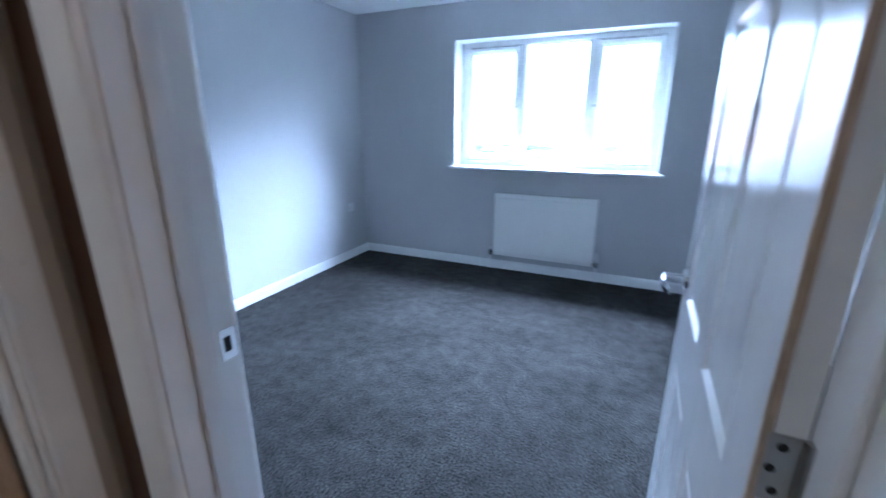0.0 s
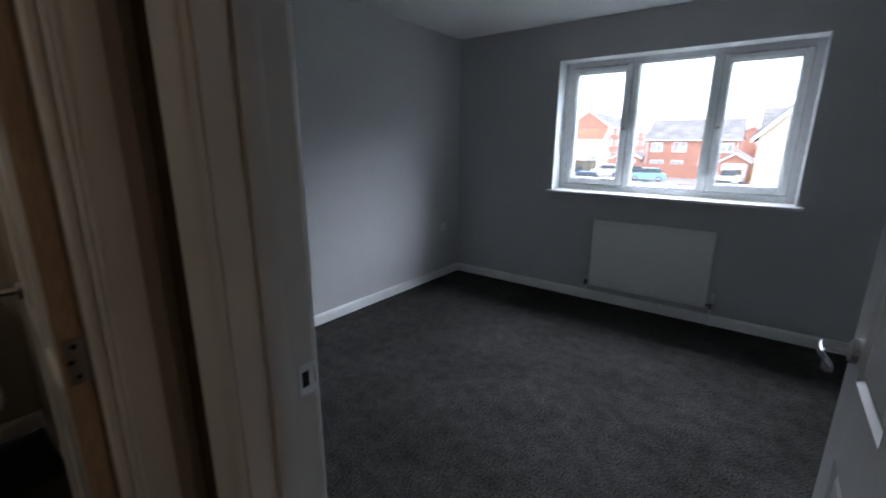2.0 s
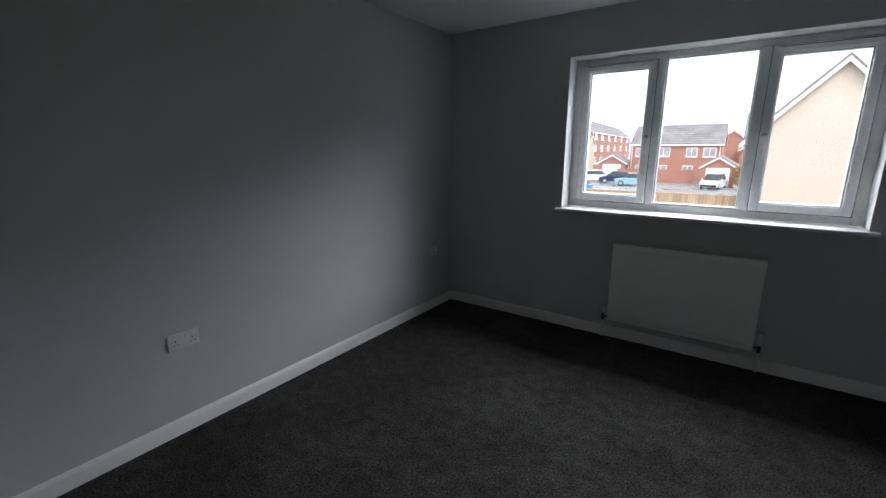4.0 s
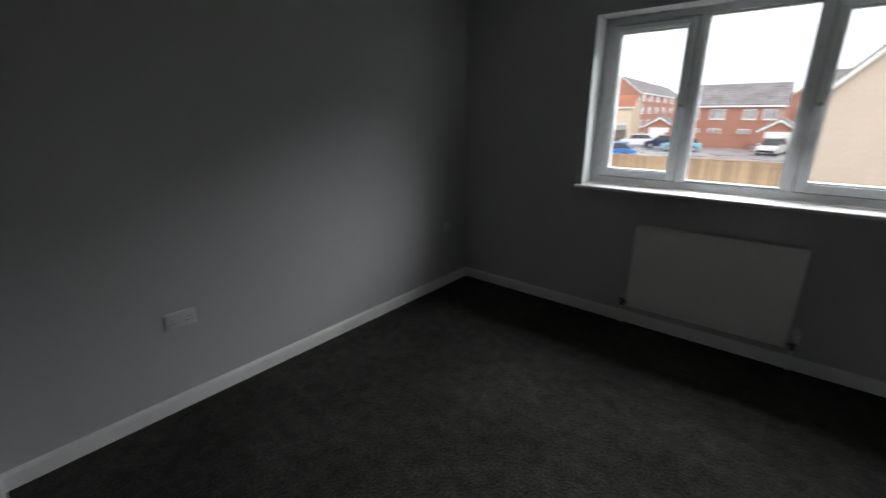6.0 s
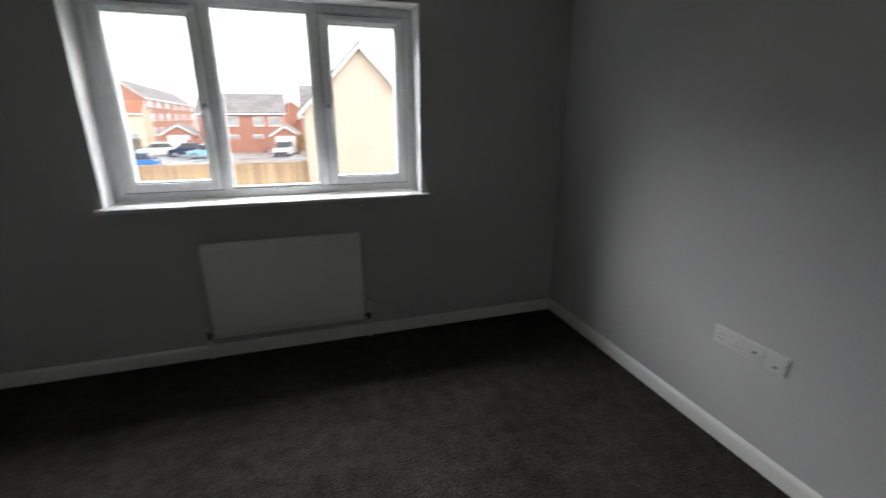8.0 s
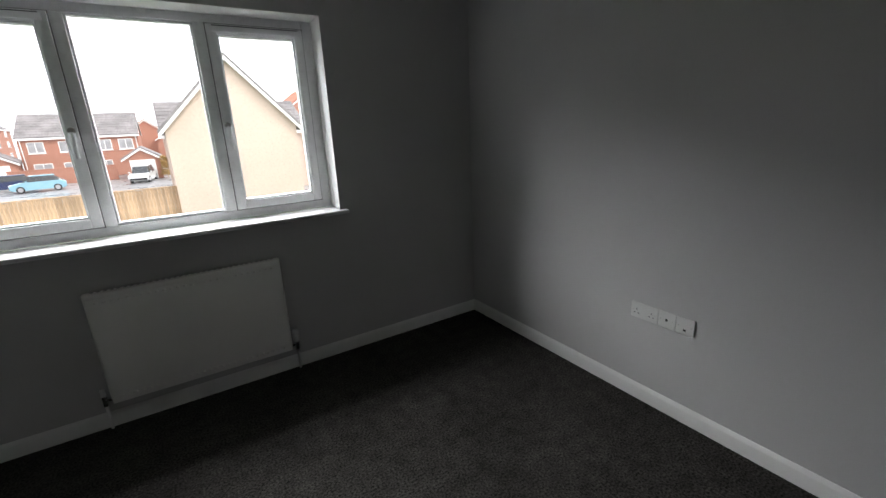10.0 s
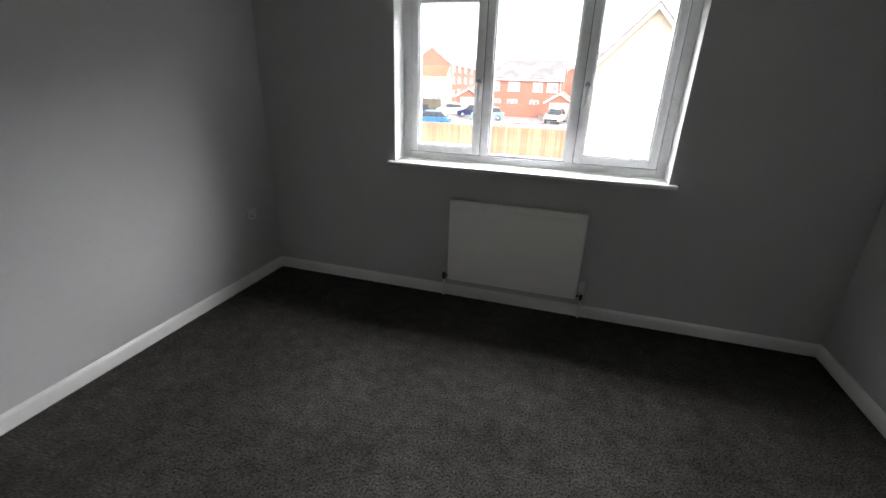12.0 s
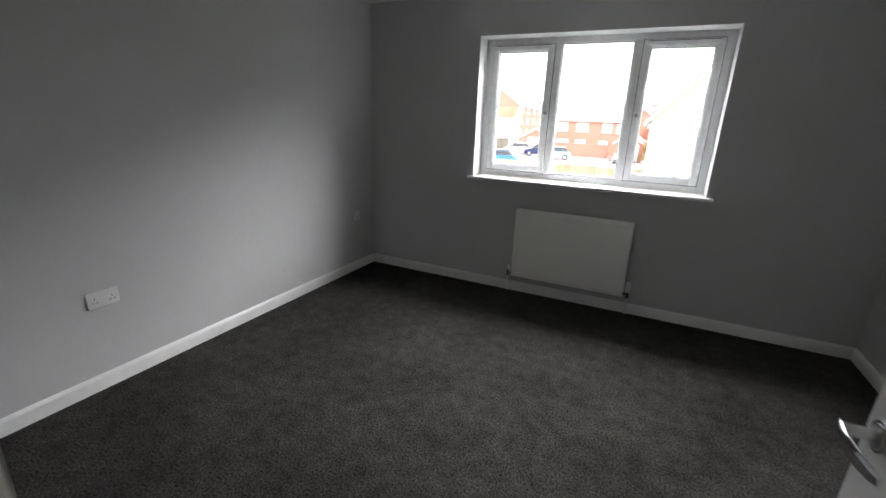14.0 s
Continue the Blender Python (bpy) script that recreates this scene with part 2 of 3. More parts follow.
def skirting(a, b, inward, mat=GLOSS):
    """A board 80 mm high with an eased top, from a to b; inward points into the room."""
    a, b, n = Vector((*a, 0)), Vector((*b, 0)), Vector((*inward, 0))
    prof = [(0.0, 0.0), (0.016, 0.0), (0.016, 0.066), (0.0148, 0.070), (0.006, 0.082), (0.004, 0.0845), (0.0, 0.085)]
    rings = [[p + n * d + Vector((0, 0, h)) for d, h in prof] for p in (a, b)]
    return structure("baseboard", loft(rings), mat, "white gloss painted skirting board", True)


skirting((XW, YN), (XE, YN), (0, -1))
skirting((XW, 1.85), (XW, YN - 0.015), (1, 0))
skirting((XE, YS), (XE, YN - 0.015), (-1, 0))
skirting((XW + 0.015, 1.85), (-2.75, 1.85), (0, 1))
skirting((-2.75, YS), (-2.75, 1.85), (1, 0))
skirting((-2.735, YS), (DX0 - 0.07, YS), (0, 1))
skirting((DX1 + 0.07, YS), (XE - 0.015, YS), (0, 1))
skirting((BX0, BY0), (BX0, 1.540), (1, 0))
skirting((BX0 + 0.015, 1.540), (HX0 - 0.10, 1.540), (0, -1))


# ---- door sets ----
def jamb_set(name, width, depth, label, slim=1.0):
    """Door lining with stops and moulded architraves: opening along +x from 0 to width, wall from y 0 (stop side) to depth (door side)."""
    top = thing(name, (0, 0, 0), label, "door frame")
    top["kind"] = "structure"
    e = 0.004
    for x0, x1 in ((-0.025, 0.0), (width, width + 0.025)):
        part("lining", box((x0, -e, 0), (x1, depth + e, DTOP), 0.002, 1), GLOSS, top, smooth=True)
    part("lining", box((-0.025, -e, DTOP), (width + 0.025, depth + e, DTOP + 0.025), 0.002, 1), GLOSS, top, smooth=True)
    for x0, x1 in ((0.0, 0.012), (width - 0.012, width)):
        part("door_stop", box((x0, depth - 0.078, 0), (x1, depth - 0.043, DTOP - 0.012), 0.004), GLOSS, top, smooth=True)
    part("door_stop", box((0.0, depth - 0.075, DTOP - 0.012), (width, depth - 0.043, DTOP), 0.004), GLOSS, top, smooth=True)
    prof = [(0.0, 0.0), (0.0, 0.008), (0.003, 0.0125), (0.009, 0.0155), (0.016, 0.0165), (0.056, 0.018), (0.060, 0.0165), (0.062, 0.012), (0.062, 0.0)]
    prof = [(u * slim, v) for u, v in prof]
    g = 0.006
    for side, y0 in ((-1, -e), (1, depth + e)):
        for sx, x0 in ((-1, -g), (1, width + g)):
            rings = [[(x0 + sx * u, y0 + side * v, z0 + (u if z0 else 0)) for u, v in prof] for z0 in (0.0, DTOP + g)]
            part("architrave", loft(rings), GLOSS, top, smooth=True)
        rings = [[(x0 + sx * u, y0 + side * v, DTOP + g + u) for u, v in prof] for sx, x0 in ((-1, -g), (1, width + g))]
        part("architrave", loft(rings), GLOSS, top, smooth=True)
    return top


def lever(parent, side, x, z, y, back=-1):
    """Chrome lever on a round rose; side is the face's outward y, back the way the grip points along x."""
    h = part("handle", add_rod(bmesh.new(), (x, y, z), (x, y + side * 0.009, z), 0.026, 0.0245, 28), CHROME, parent, "polished chrome lever handle", True)
    part("neck", rod((x, y + side * 0.009, z), (x, y + side * 0.052, z), 0.010, 0.0095), CHROME, h, smooth=True)
    rings = []
    for i in range(12):
        f = i / 11
        cx = x - back * 0.012 + back * f * 0.128
        cy = y + side * (0.050 + 0.010 * math.sin(f * 2.4) - 0.012 * f * f)
        hz, hy = 0.0105 + 0.0035 * math.sin(f * 3.0), 0.006 - 0.0022 * f
        if i in (0, 11):
            hz, hy = hz * 0.7, hy * 0.6
        rings.append([(cx, cy + side * hy * math.sin(a), z + hz * math.cos(a)) for a in [k * math.tau / 14 for k in range(14)]])
    part("grip", loft(rings), CHROME, h, smooth=True)
    part("keyhole_cover", rod((x, y, z - 0.001), (x, y + side * 0.011, z - 0.001), 0.0215, 0.020, 24), BRASSY, h, smooth=True)
    return h


def door_leaf(name, width, label, at, rz, edge=None):
    """Six-panel moulded leaf, hinge edge at x 0, free edge at x = width, faces at y 0 and 0.035."""
    top = thing(name, at, label, "door", rz=rz)
    t, h = 0.035, 1.981
    s, m = 0.105, 0.095
    mid = width / 2
    xs = [0, s, mid - m / 2, mid + m / 2, width - s, width]
    zs = [0, 0.205, 0.800, 0.965, 1.560, 1.655, 1.870, h]
    bm = bmesh.new()
    grid = {}
    for f, y in ((0, 0.0), (1, t)):
        for i, x in enumerate(xs):
            for k, z in enumerate(zs):
                grid[f, i, k] = bm.verts.new((x, y, z))
    panels = []
    for f in (0, 1):
        for i in range(5):
            for k in range(7):
                q = [grid[f, i, k], grid[f, i + 1, k], grid[f, i + 1, k + 1], grid[f, i, k + 1]]
                fa = bm.faces.new(q if f == 0 else q[::-1])
                if i in (1, 3) and k in (1, 3, 5):
                    panels.append(fa)
    for k in range(7):
        for i in (0, 5):
            q = [grid[0, i, k], grid[0, i, k + 1], grid[1, i, k + 1], grid[1, i, k]]
            bm.faces.new(q if i == 0 else q[::-1]).material_index = 1 if i == 0 else 0
    for i in range(5):
        for k in (0, 7):
            q = [grid[0, i, k], grid[1, i, k], grid[1, i + 1, k], grid[0, i + 1, k]]
            bm.faces.new(q if k == 0 else q[::-1])
    bmesh.ops.recalc_face_normals(bm, faces=bm.faces[:])
    bmesh.ops.inset_individual(bm, faces=panels, thickness=0.014, depth=-0.009)
    bmesh.ops.inset_individual(bm, faces=panels, thickness=0.007, depth=0.0)
    bmesh.ops.inset_individual(bm, faces=panels, thickness=0.022, depth=0.006)
    part("leaf", bm, [DOOR, edge or GLOSS], top)
    part("lipping", box((-0.0012, t - 0.008, 0), (0.004, t + 0.0006, h)), EDGE, top, "bare wood lipping strip")
    part("latch_plate", box((width - 0.0005, 0.006, 0.955), (width + 0.0015, 0.029, 1.065), 0.0005, 1), CHROME, top)
    part("latch_bolt",
         box((width + 0.0015, 0.011, 0.996), (width + 0.011, 0.024, 1.018), 0.002), CHROME, top)
    lever(top, -1, width - 0.055, 1.005, 0.0)
    lever(top, 1, width - 0.055, 1.005, t)
    for z in (0.25, 1.055, 1.75):
        hi = part("hinge", box((-0.0016, 0.001, z - 0.038), (0.0006, 0.029, z + 0.038), 0.0004, 1), BRASSY, top, "steel butt hinge")
        part("knuckle", rod((-0.005, -0.003, z - 0.038), (-0.005, -0.003, z + 0.038), 0.006, seg=14), BRASSY, hi, smooth=True)
        for dz in (-0.025, 0.0, 0.025):
            part("screw", rod((-0.0028, 0.017 + 0.006 * (dz == 0), z + dz), (-0.001, 0.017 + 0.006 * (dz == 0), z + dz), 0.0045, seg=12), BLACK, hi)
    return top


frame_1 = jamb_set("door_frame_1", DX1 - DX0, YS - YH, "white gloss bedroom door lining and architrave", 1.1)
frame_1.matrix_basis = pose(DX0, YH, 0)
plate = part("strike_plate", box((-0.0005, YS - YH - 0.026, 1.010), (0.0012, YS - YH + 0.003, 1.064), 0.0005, 1), CHROME, frame_1, "chrome strike plate")
part("strike_lip", box((-0.010, YS - YH + 0.0035, 1.022), (0.0014, YS - YH + 0.0055, 1.054), 0.0005, 1), CHROME, plate)
part("strike_hole", box((0.0008, YS - YH - 0.020, 1.024), (0.0018, YS - YH - 0.008, 1.050)), BLACK, plate)
door_leaf("door_1", 0.762, "white six-panel moulded bedroom door standing open", (DX1 - 0.003, YS - 0.003, 0.012), 89.2)
frame_2 = jamb_set("door_frame_2", BD1 - BD0, 0.10, "white gloss bathroom door lining and architrave", 0.7)
frame_2.matrix_basis = pose(HX0, BD0, 0, 0, 0, 90)
door_leaf("door_2", 0.762, "white six-panel moulded bathroom door standing open", (HX0 - 0.104, BD1 - 0.004, 0.012), 175.0, EDGE)

# ---- window ----
WY = 5.215
win = thing("window_1", ((WX0 + WX1) / 2, WY, WZ0), "white three-light uPVC window with two opening casements", "window")
win["kind"] = "structure"
wx = (WX0 + WX1) / 2


def wbox(x0, x1, z0, z1, y0, y1, bevel=0.004):
    return box((x0 - wx, y0 - WY, z0 - WZ0), (x1 - wx, y1 - WY, z1 - WZ0), bevel)


M1, M2 = (-1.550, -1.498), (-0.972, -0.915)
FB, FT = 1.040, 2.052
part("frame", wbox(WX0, WX0 + 0.060, WZ0, WZ1, WY, WY + 0.07), UPVC, win, smooth=True)
part("frame", wbox(WX1 - 0.060, WX1, WZ0, WZ1, WY, WY + 0.07), UPVC, win, smooth=True)
part("frame", wbox(WX0 + 0.060, WX1 - 0.060, WZ0, FB - 0.006, WY, WY + 0.07), UPVC, win, smooth=True)
part("frame", wbox(WX0 + 0.060, WX1 - 0.060, FT, WZ1, WY, WY + 0.07), UPVC, win, smooth=True)
for m in (M1, M2):
    part("mullion", wbox(m[0], m[1], FB - 0.006, FT, WY - 0.001, WY + 0.07), UPVC, win, smooth=True)


def glazed(x0, x1, z0, z1, y, parent):
    part("pane", wbox(x0, x1, z0, z1, y, y + 0.004, 0), GLASS, parent).visible_shadow = False
    for a in ((x0, x1, z0, z0 + 0.004), (x0, x1, z1 - 0.004, z1), (x0, x0 + 0.004, z0, z1), (x1 - 0.004, x1, z0, z1)):
        part("gasket", wbox(*a, y - 0.006, y - 0.001, 0), GASKET, parent)


for z0, z1, xa, xb in ((FB - 0.006, FB + 0.010, M1[1], M2[0]), (FT - 0.012, FT, M1[1], M2[0])):
    part("glazing_bead", wbox(xa, xb, z0, z1, WY + 0.012, WY + 0.05), UPVC, win, smooth=True)
for xa, xb in ((M1[1], M1[1] + 0.012), (M2[0] - 0.012, M2[0])):
    part("glazing_bead", wbox(xa, xb, FB, FT, WY + 0.012, WY + 0.05), UPVC, win, smooth=True)
glazed(M1[1] + 0.004, M2[0] - 0.004, FB, FT, WY + 0.035, win)


def casement(x0, x1, handle_x):
    """Opening sash, proud of the frame, with bead, trickle vent and handle."""
    z0, z1, w = FB - 0.002, FT - 0.004, 0.050
    y0, y1 = WY - 0.014, WY + 0.055
    s = part("casement", wbox(x0, x0 + w, z0, z1, y0, y1), UPVC, win, smooth=True)
    for a in ((x1 - w, x1, z0, z1), (x0 + w, x1 - w, z0, z0 + w), (x0 + w, x1 - w, z1 - w, z1)):
        part("sash_rail", wbox(*a, y0 + 0.0005, y1), UPVC, s, smooth=True)
    # dark strips: the seal, and the shadow line between sash and frame
    for a in ((x0 - 0.004, x1 + 0.004, z0 - 0.004, z0 + 0.002), (x0 - 0.004, x1 + 0.004, z1 - 0.002, z1 + 0.003), (x0 - 0.003, x0 + 0.002, z0, z1), (x1 - 0.002, x1 + 0.003, z0, z1)):
        part("seal", wbox(*a, WY - 0.004, WY + 0.006, 0), GASKET, s, "dark rubber seal that also draws the shadow line round the sash")
    i0, i1, k0, k1 = x0 + w, x1 - w, z0 + w, z1 - w
    for a in ((i0, i0 + 0.010, k0, k1), (i1 - 0.010, i1, k0, k1), (i0, i1, k0, k0 + 0.010), (i0, i1, k1 - 0.010, k1)):
        part("glazing_bead", wbox(*a, y0 + 0.014, y1 - 0.01, 0.003), UPVC, s, smooth=True)
    glazed(i0 + 0.004, i1 - 0.004, k0 + 0.004, k1 - 0.004, WY + 0.030, s)
    v = part("trickle_vent", wbox(x0 + 0.02, x1 - 0.02, z1 - 0.042, z1 - 0.012, y0 - 0.012, y0, 0.004), UPVC, s, "white slotted trickle vent", True)
    part("vent_slot", wbox(x0 + 0.03, x1 - 0.03, z1 - 0.0115, z1 - 0.0085, y0 - 0.011, y0, 0), GASKET, v)
    hz = 1.505
    h = part("window_handle", wbox(handle_x - 0.012, handle_x + 0.012, hz - 0.03, hz + 0.035, y0 - 0.012, y0, 0.005), UPVC, s, "white window handle with chrome button", True)
    rings = []
    for i in range(8):
        f = i / 7
        r = 0.0115 - 0.003 * f
        rings.append([(handle_x - wx + r * math.cos(a), y0 - WY - 0.026 - 0.014 * math.sin(f * 3.0) + 0.6 * r * math.sin(a), hz - WZ0 + 0.012 - 0.125 * f)
                      for a in [k * math.tau / 12 for k in range(12)]])
    part("lever", loft(rings), UPVC, h, "white lever", True)
    part("button", rod((handle_x - wx, y0 - WY - 0.012, hz - WZ0 + 0.018), (handle_x - wx, y0 - WY - 0.032, hz - WZ0 + 0.018), 0.0165, 0.014), BRASSY, h, smooth=True)


casement(WX0 + 0.062, M1[0] - 0.002, M1[0] - 0.026)
casement(M2[1] + 0.002, WX1 - 0.062, M2[1] + 0.026)
bm = bmesh.new()
add_box(bm, (WX0 + 0.002, YN - 0.002, WZ0 - 0.025), (WX1 - 0.002, WY, WZ0 - 0.001))
add_box(bm, (WX0 - 0.038, 4.993, WZ0 - 0.025), (WX1 + 0.042, YN - 0.002, WZ0 - 0.001), 0.008, 3)
structure("window_sill", bm, SILLPAINT, "white painted timber window board", True)
for nm, lo, hi in (("trim", (WX0, YN + 0.001, WZ0), (WX0 + 0.003, WY, WZ1)), ("trim", (WX1 - 0.003, YN + 0.001, WZ0), (WX1, WY, WZ1)),
                   ("trim", (WX0 + 0.003, YN + 0.001, WZ1 - 0.003), (WX1 - 0.003, WY, WZ1))):
    structure(nm, box(lo, hi), SILLPAINT, "white painted window reveal")

# ---- radiator ----
RX0, RX1, RZ0, RZ1, RY = -1.686, -0.770, 0.150, 0.752, 4.985
rad = thing("radiator", ((RX0 + RX1) / 2, YN, RZ0), "white single-panel steel radiator on the wall below the window", "radiator")
rw, rh, rd = (RX1 - RX0) / 2, RZ1 - RZ0, RY - YN
part("front_panel", box((-rw, rd, 0), (rw, rd + 0.014, rh - 0.004), 0.005, 3), RAD, rad, smooth=True)
part("back_panel", box((-rw + 0.03, -0.022, 0.02), (rw - 0.03, -0.012, rh - 0.03), 0.003), RADDARK, rad, smooth=True)
for sx in (-1, 1):
    part("side_cover", box((sx * rw - 0.004, rd + 0.006, 0.025), (sx * rw + 0.004, -0.010, rh), 0.002), RAD, rad, smooth=True)
part("top_grille", box((-rw + 0.004, rd + 0.008, rh - 0.012), (rw - 0.004, -0.010, rh + 0.001), 0.003), RAD, rad, smooth=True)
part("top_lip", box((-rw - 0.001, rd - 0.0025, rh - 0.026), (rw + 0.001, rd + 0.012, rh + 0.0015), 0.0025, 2), RAD, rad, smooth=True)
slot = box((-0.007, rd + 0.026, rh + 0.0005), (0.007, -0.016, rh + 0.0018))
sme = bpy.data.meshes.new("grille_slot")
slot.to_mesh(sme)
slot.free()
sme.materials.append(RADDARK)
for i in range(32):
    o = new("grille_slot", sme)
    o.parent = rad
    o.location = (-rw + 0.035 + i * (2 * rw - 0.07) / 31, 0, 0)
dim = bmesh.new()
bmesh.ops.create_uvsphere(dim, u_segments=10, v_segments=6, radius=1.0, matrix=Matrix.Diagonal((0.0095, 0.0065, 0.0070, 1)))
dme = bpy.data.meshes.new("weld_mark")
dim.to_mesh(dme)
dim.free()
dme.materials.append(RAD)
for p in dme.polygons:
    p.use_smooth = True
for z in (0.032, rh - 0.045):
    for i in range(27):
        o = new("weld_mark", dme)
        o.parent = rad
        o.location = (-rw + 0.045 + i * (2 * rw - 0.09) / 26, rd + 0.0005, z)
for z in (0.032, rh - 0.045):
    part("panel_rib", box((-rw + 0.02, rd - 0.0012, z + (0.010 if z < 0.3 else -0.014)), (rw - 0.02, rd + 0.004, z + (0.013 if z < 0.3 else -0.011)), 0.001, 1), RAD, rad)
for sx, tall in ((-1, 0), (1, 1)):
    x = sx * (rw + 0.036)
    v = part("valve", rod((x, rd + 0.030, -0.012), (x, rd + 0.030, 0.045), 0.0125, 0.0125, 16), CHROME, rad, "chrome radiator valve", True)
    part("tail", rod((sx * (rw - 0.002), rd + 0.030, 0.022), (x, rd + 0.030, 0.022), 0.010, seg=14), CHROME, v, smooth=True)
    part("nut", rod((sx * (rw + 0.006), rd + 0.030, 0.022), (sx * (rw + 0.020), rd + 0.030, 0.022), 0.0145, seg=6), CHROME, v)
    if tall:
        part("thermostatic_head", add_rod(rod((x, rd + 0.030, 0.040), (x, rd + 0.030, 0.100), 0.020, 0.0235, 18), (x, rd + 0.030, 0.100), (x, rd + 0.030, 0.126), 0.0235, 0.016, 18), PLASTIC, v,
             "white thermostatic valve head", True)
    else:
        part("lockshield_cap", rod((x, rd + 0.030, 0.045), (x, rd + 0.030, 0.082), 0.0125, 0.011, 16), PLASTIC, v, "white lockshield cap", True)
    part("pipe", rod((x, rd + 0.030, -0.15), (x, rd + 0.030, -0.010), 0.0075, seg=14), GLOSS, rad, "white painted pipe tail", True)


# ---- sockets ----
def plate_thing(name, at, rz, w, label, kind):
    """Face plate in the x-z plane, front towards -y; its base lies against the wall at y 0."""
    top = thing(name, at, label, "socket", rz=rz)
    top.scale.y = 0.6
    h = 0.086
    part("box", box((-w / 2 + 0.003, -0.008, -h / 2 + 0.003), (w / 2 - 0.003, -0.0002, h / 2 - 0.003), 0.001, 1), PLASTIC, top)
    part("face_plate", box((-w / 2, -0.017, -h / 2), (w / 2, -0.008, h / 2), 0.003, 2), PLASTIC, top, smooth=True)
    y0, y1 = -0.0176, -0.016
    if kind == "double":
        for sx in (-1, 1):
            cx = sx * 0.040
            for lo, hi in (((cx - 0.002, 0.004), (cx + 0.002, 0.013)), ((cx - 0.0145, -0.013), (cx - 0.0065, -0.009)), ((cx + 0.0065, -0.013), (cx + 0.0145, -0.009))):
                part("pin_slot", box((lo[0], y0, lo[1] - 0.004), (hi[0], y1, hi[1] - 0.004)), BLACK, top)
            part("rocker_switch", box((sx * 0.011 - 0.006, -0.021, 0.010), (sx * 0.011 + 0.006, -0.016, 0.030), 0.002), PLASTIC, top, smooth=True)
        for sx in (-1, 1):
            part("screw", rod((sx * 0.0603, -0.016, 0), (sx * 0.0603, -0.0178, 0), 0.003, seg=12), BRASSY, top)
    elif kind == "aerial":
        part("aerial_port", rod((0, -0.016, 0), (0, -0.022, 0), 0.0065, 0.006, 18), BLACK, top)
        for sx in (-1, 1):
            part("screw", rod((sx * 0.0301, -0.016, 0), (sx * 0.0301, -0.0178, 0), 0.003, seg=12), BRASSY, top)
    else:
        part("phone_port", box((-0.007, y0, -0.024), (0.007, y1, -0.014)), BLACK, top)
        for sx in (-1, 1):
            part("screw", rod((sx * 0.0301, -0.016, 0), (sx * 0.0301, -0.0178, 0), 0.003, seg=12), BRASSY, top)
    return top


plate_thing("double_socket", (XW, 2.618, 0.497), 90, 0.146, "white double wall socket with two switches", "double")
plate_thing("double_socket", (XE, 3.573, 0.505), -90, 0.146, "white double wall socket beside the aerial plate", "double")
plate_thing("aerial_socket", (XE, 3.454, 0.505), -90, 0.086, "white single aerial plate with black port", "aerial")
plate_thing("phone_socket", (XE, 3.365, 0.505), -90, 0.086, "white single telephone plate beside the aerial plate", "phone")
plate_thing("aerial_socket", (XW, 4.765, 0.540), 90, 0.086, "white single aerial plate near the corner", "phone")

# ---- bathroom: toilet ----
wc = thing("toilet", (BX0, 1.20, 0.0), "white ceramic close-coupled toilet with closed lid", "toilet")
part("cistern", box((0.012, -0.19, 0.40), (0.19, 0.19, 0.76), 0.025, 4), CERAMIC, wc, smooth=True)
part("cistern_lid", box((0.005, -0.20, 0.762), (0.20, 0.20, 0.80), 0.012, 3), CERAMIC, wc, smooth=True)
part("flush_button", rod((0.10, 0, 0.80), (0.10, 0, 0.807), 0.022, 0.020, 24), CHROME, wc, smooth=True)


def pan_ring(x0, x1, w, z, n=28):
    cx, out = x0 + 0.18, []
    for k in range(n):
        a = k * math.tau / n
        c, s = math.cos(a), math.sin(a)
        ex = 0.4 if c < 0 else 0.55
        x = cx + ((x1 - cx) if c > 0 else (cx - x0)) * math.copysign(abs(c) ** ex, c)
        out.append((x, w * math.copysign(abs(s) ** 0.5, s), z))
    return out


part("pan", loft([pan_ring(0.14, 0.44, 0.095, 0.0), pan_ring(0.14, 0.44, 0.095, 0.17), pan_ring(0.10, 0.48, 0.12, 0.22), pan_ring(0.06, 0.56, 0.165, 0.30),
                  pan_ring(0.05, 0.60, 0.188, 0.375), pan_ring(0.05, 0.605, 0.190, 0.400)]), CERAMIC, wc, smooth=True)
part("seat", loft([pan_ring(0.20, 0.605, 0.192, 0.403), pan_ring(0.198, 0.608, 0.195, 0.412), pan_ring(0.20, 0.605, 0.192, 0.420)]), PLASTIC, wc, smooth=True)
part("seat_lid", loft([pan_ring(0.20, 0.605, 0.192, 0.424), pan_ring(0.198, 0.610, 0.197, 0.434), pan_ring(0.205, 0.600, 0.188, 0.446)]), PLASTIC, wc, smooth=True)

# ---- landing lamp ----
pend = thing("ceiling_lamp", (1.55, 1.33, TOP), "small white ceiling lamp over the landing", "lamp")
part("ceiling_rose", rod((0, 0, -0.03), (0, 0, 0), 0.05, 0.055, 24), PLASTIC, pend, smooth=True)
part("cord", rod((0, 0, -0.20), (0, 0, -0.03), 0.004, seg=8), PLASTIC, pend)
part("lamp_holder", rod((0, 0, -0.25), (0, 0, -0.20), 0.018, 0.014, 16), PLASTIC, pend, smooth=True)
bulb = new("bulb_light", bpy.data.lights.new("bulb_light", "POINT"))
bulb.data.energy, bulb.data.color, bulb.data.shadow_soft_size = 3.6, (1.0, 0.68, 0.42), 0.05
bulb.location = (1.55, 1.33, TOP - 0.32)

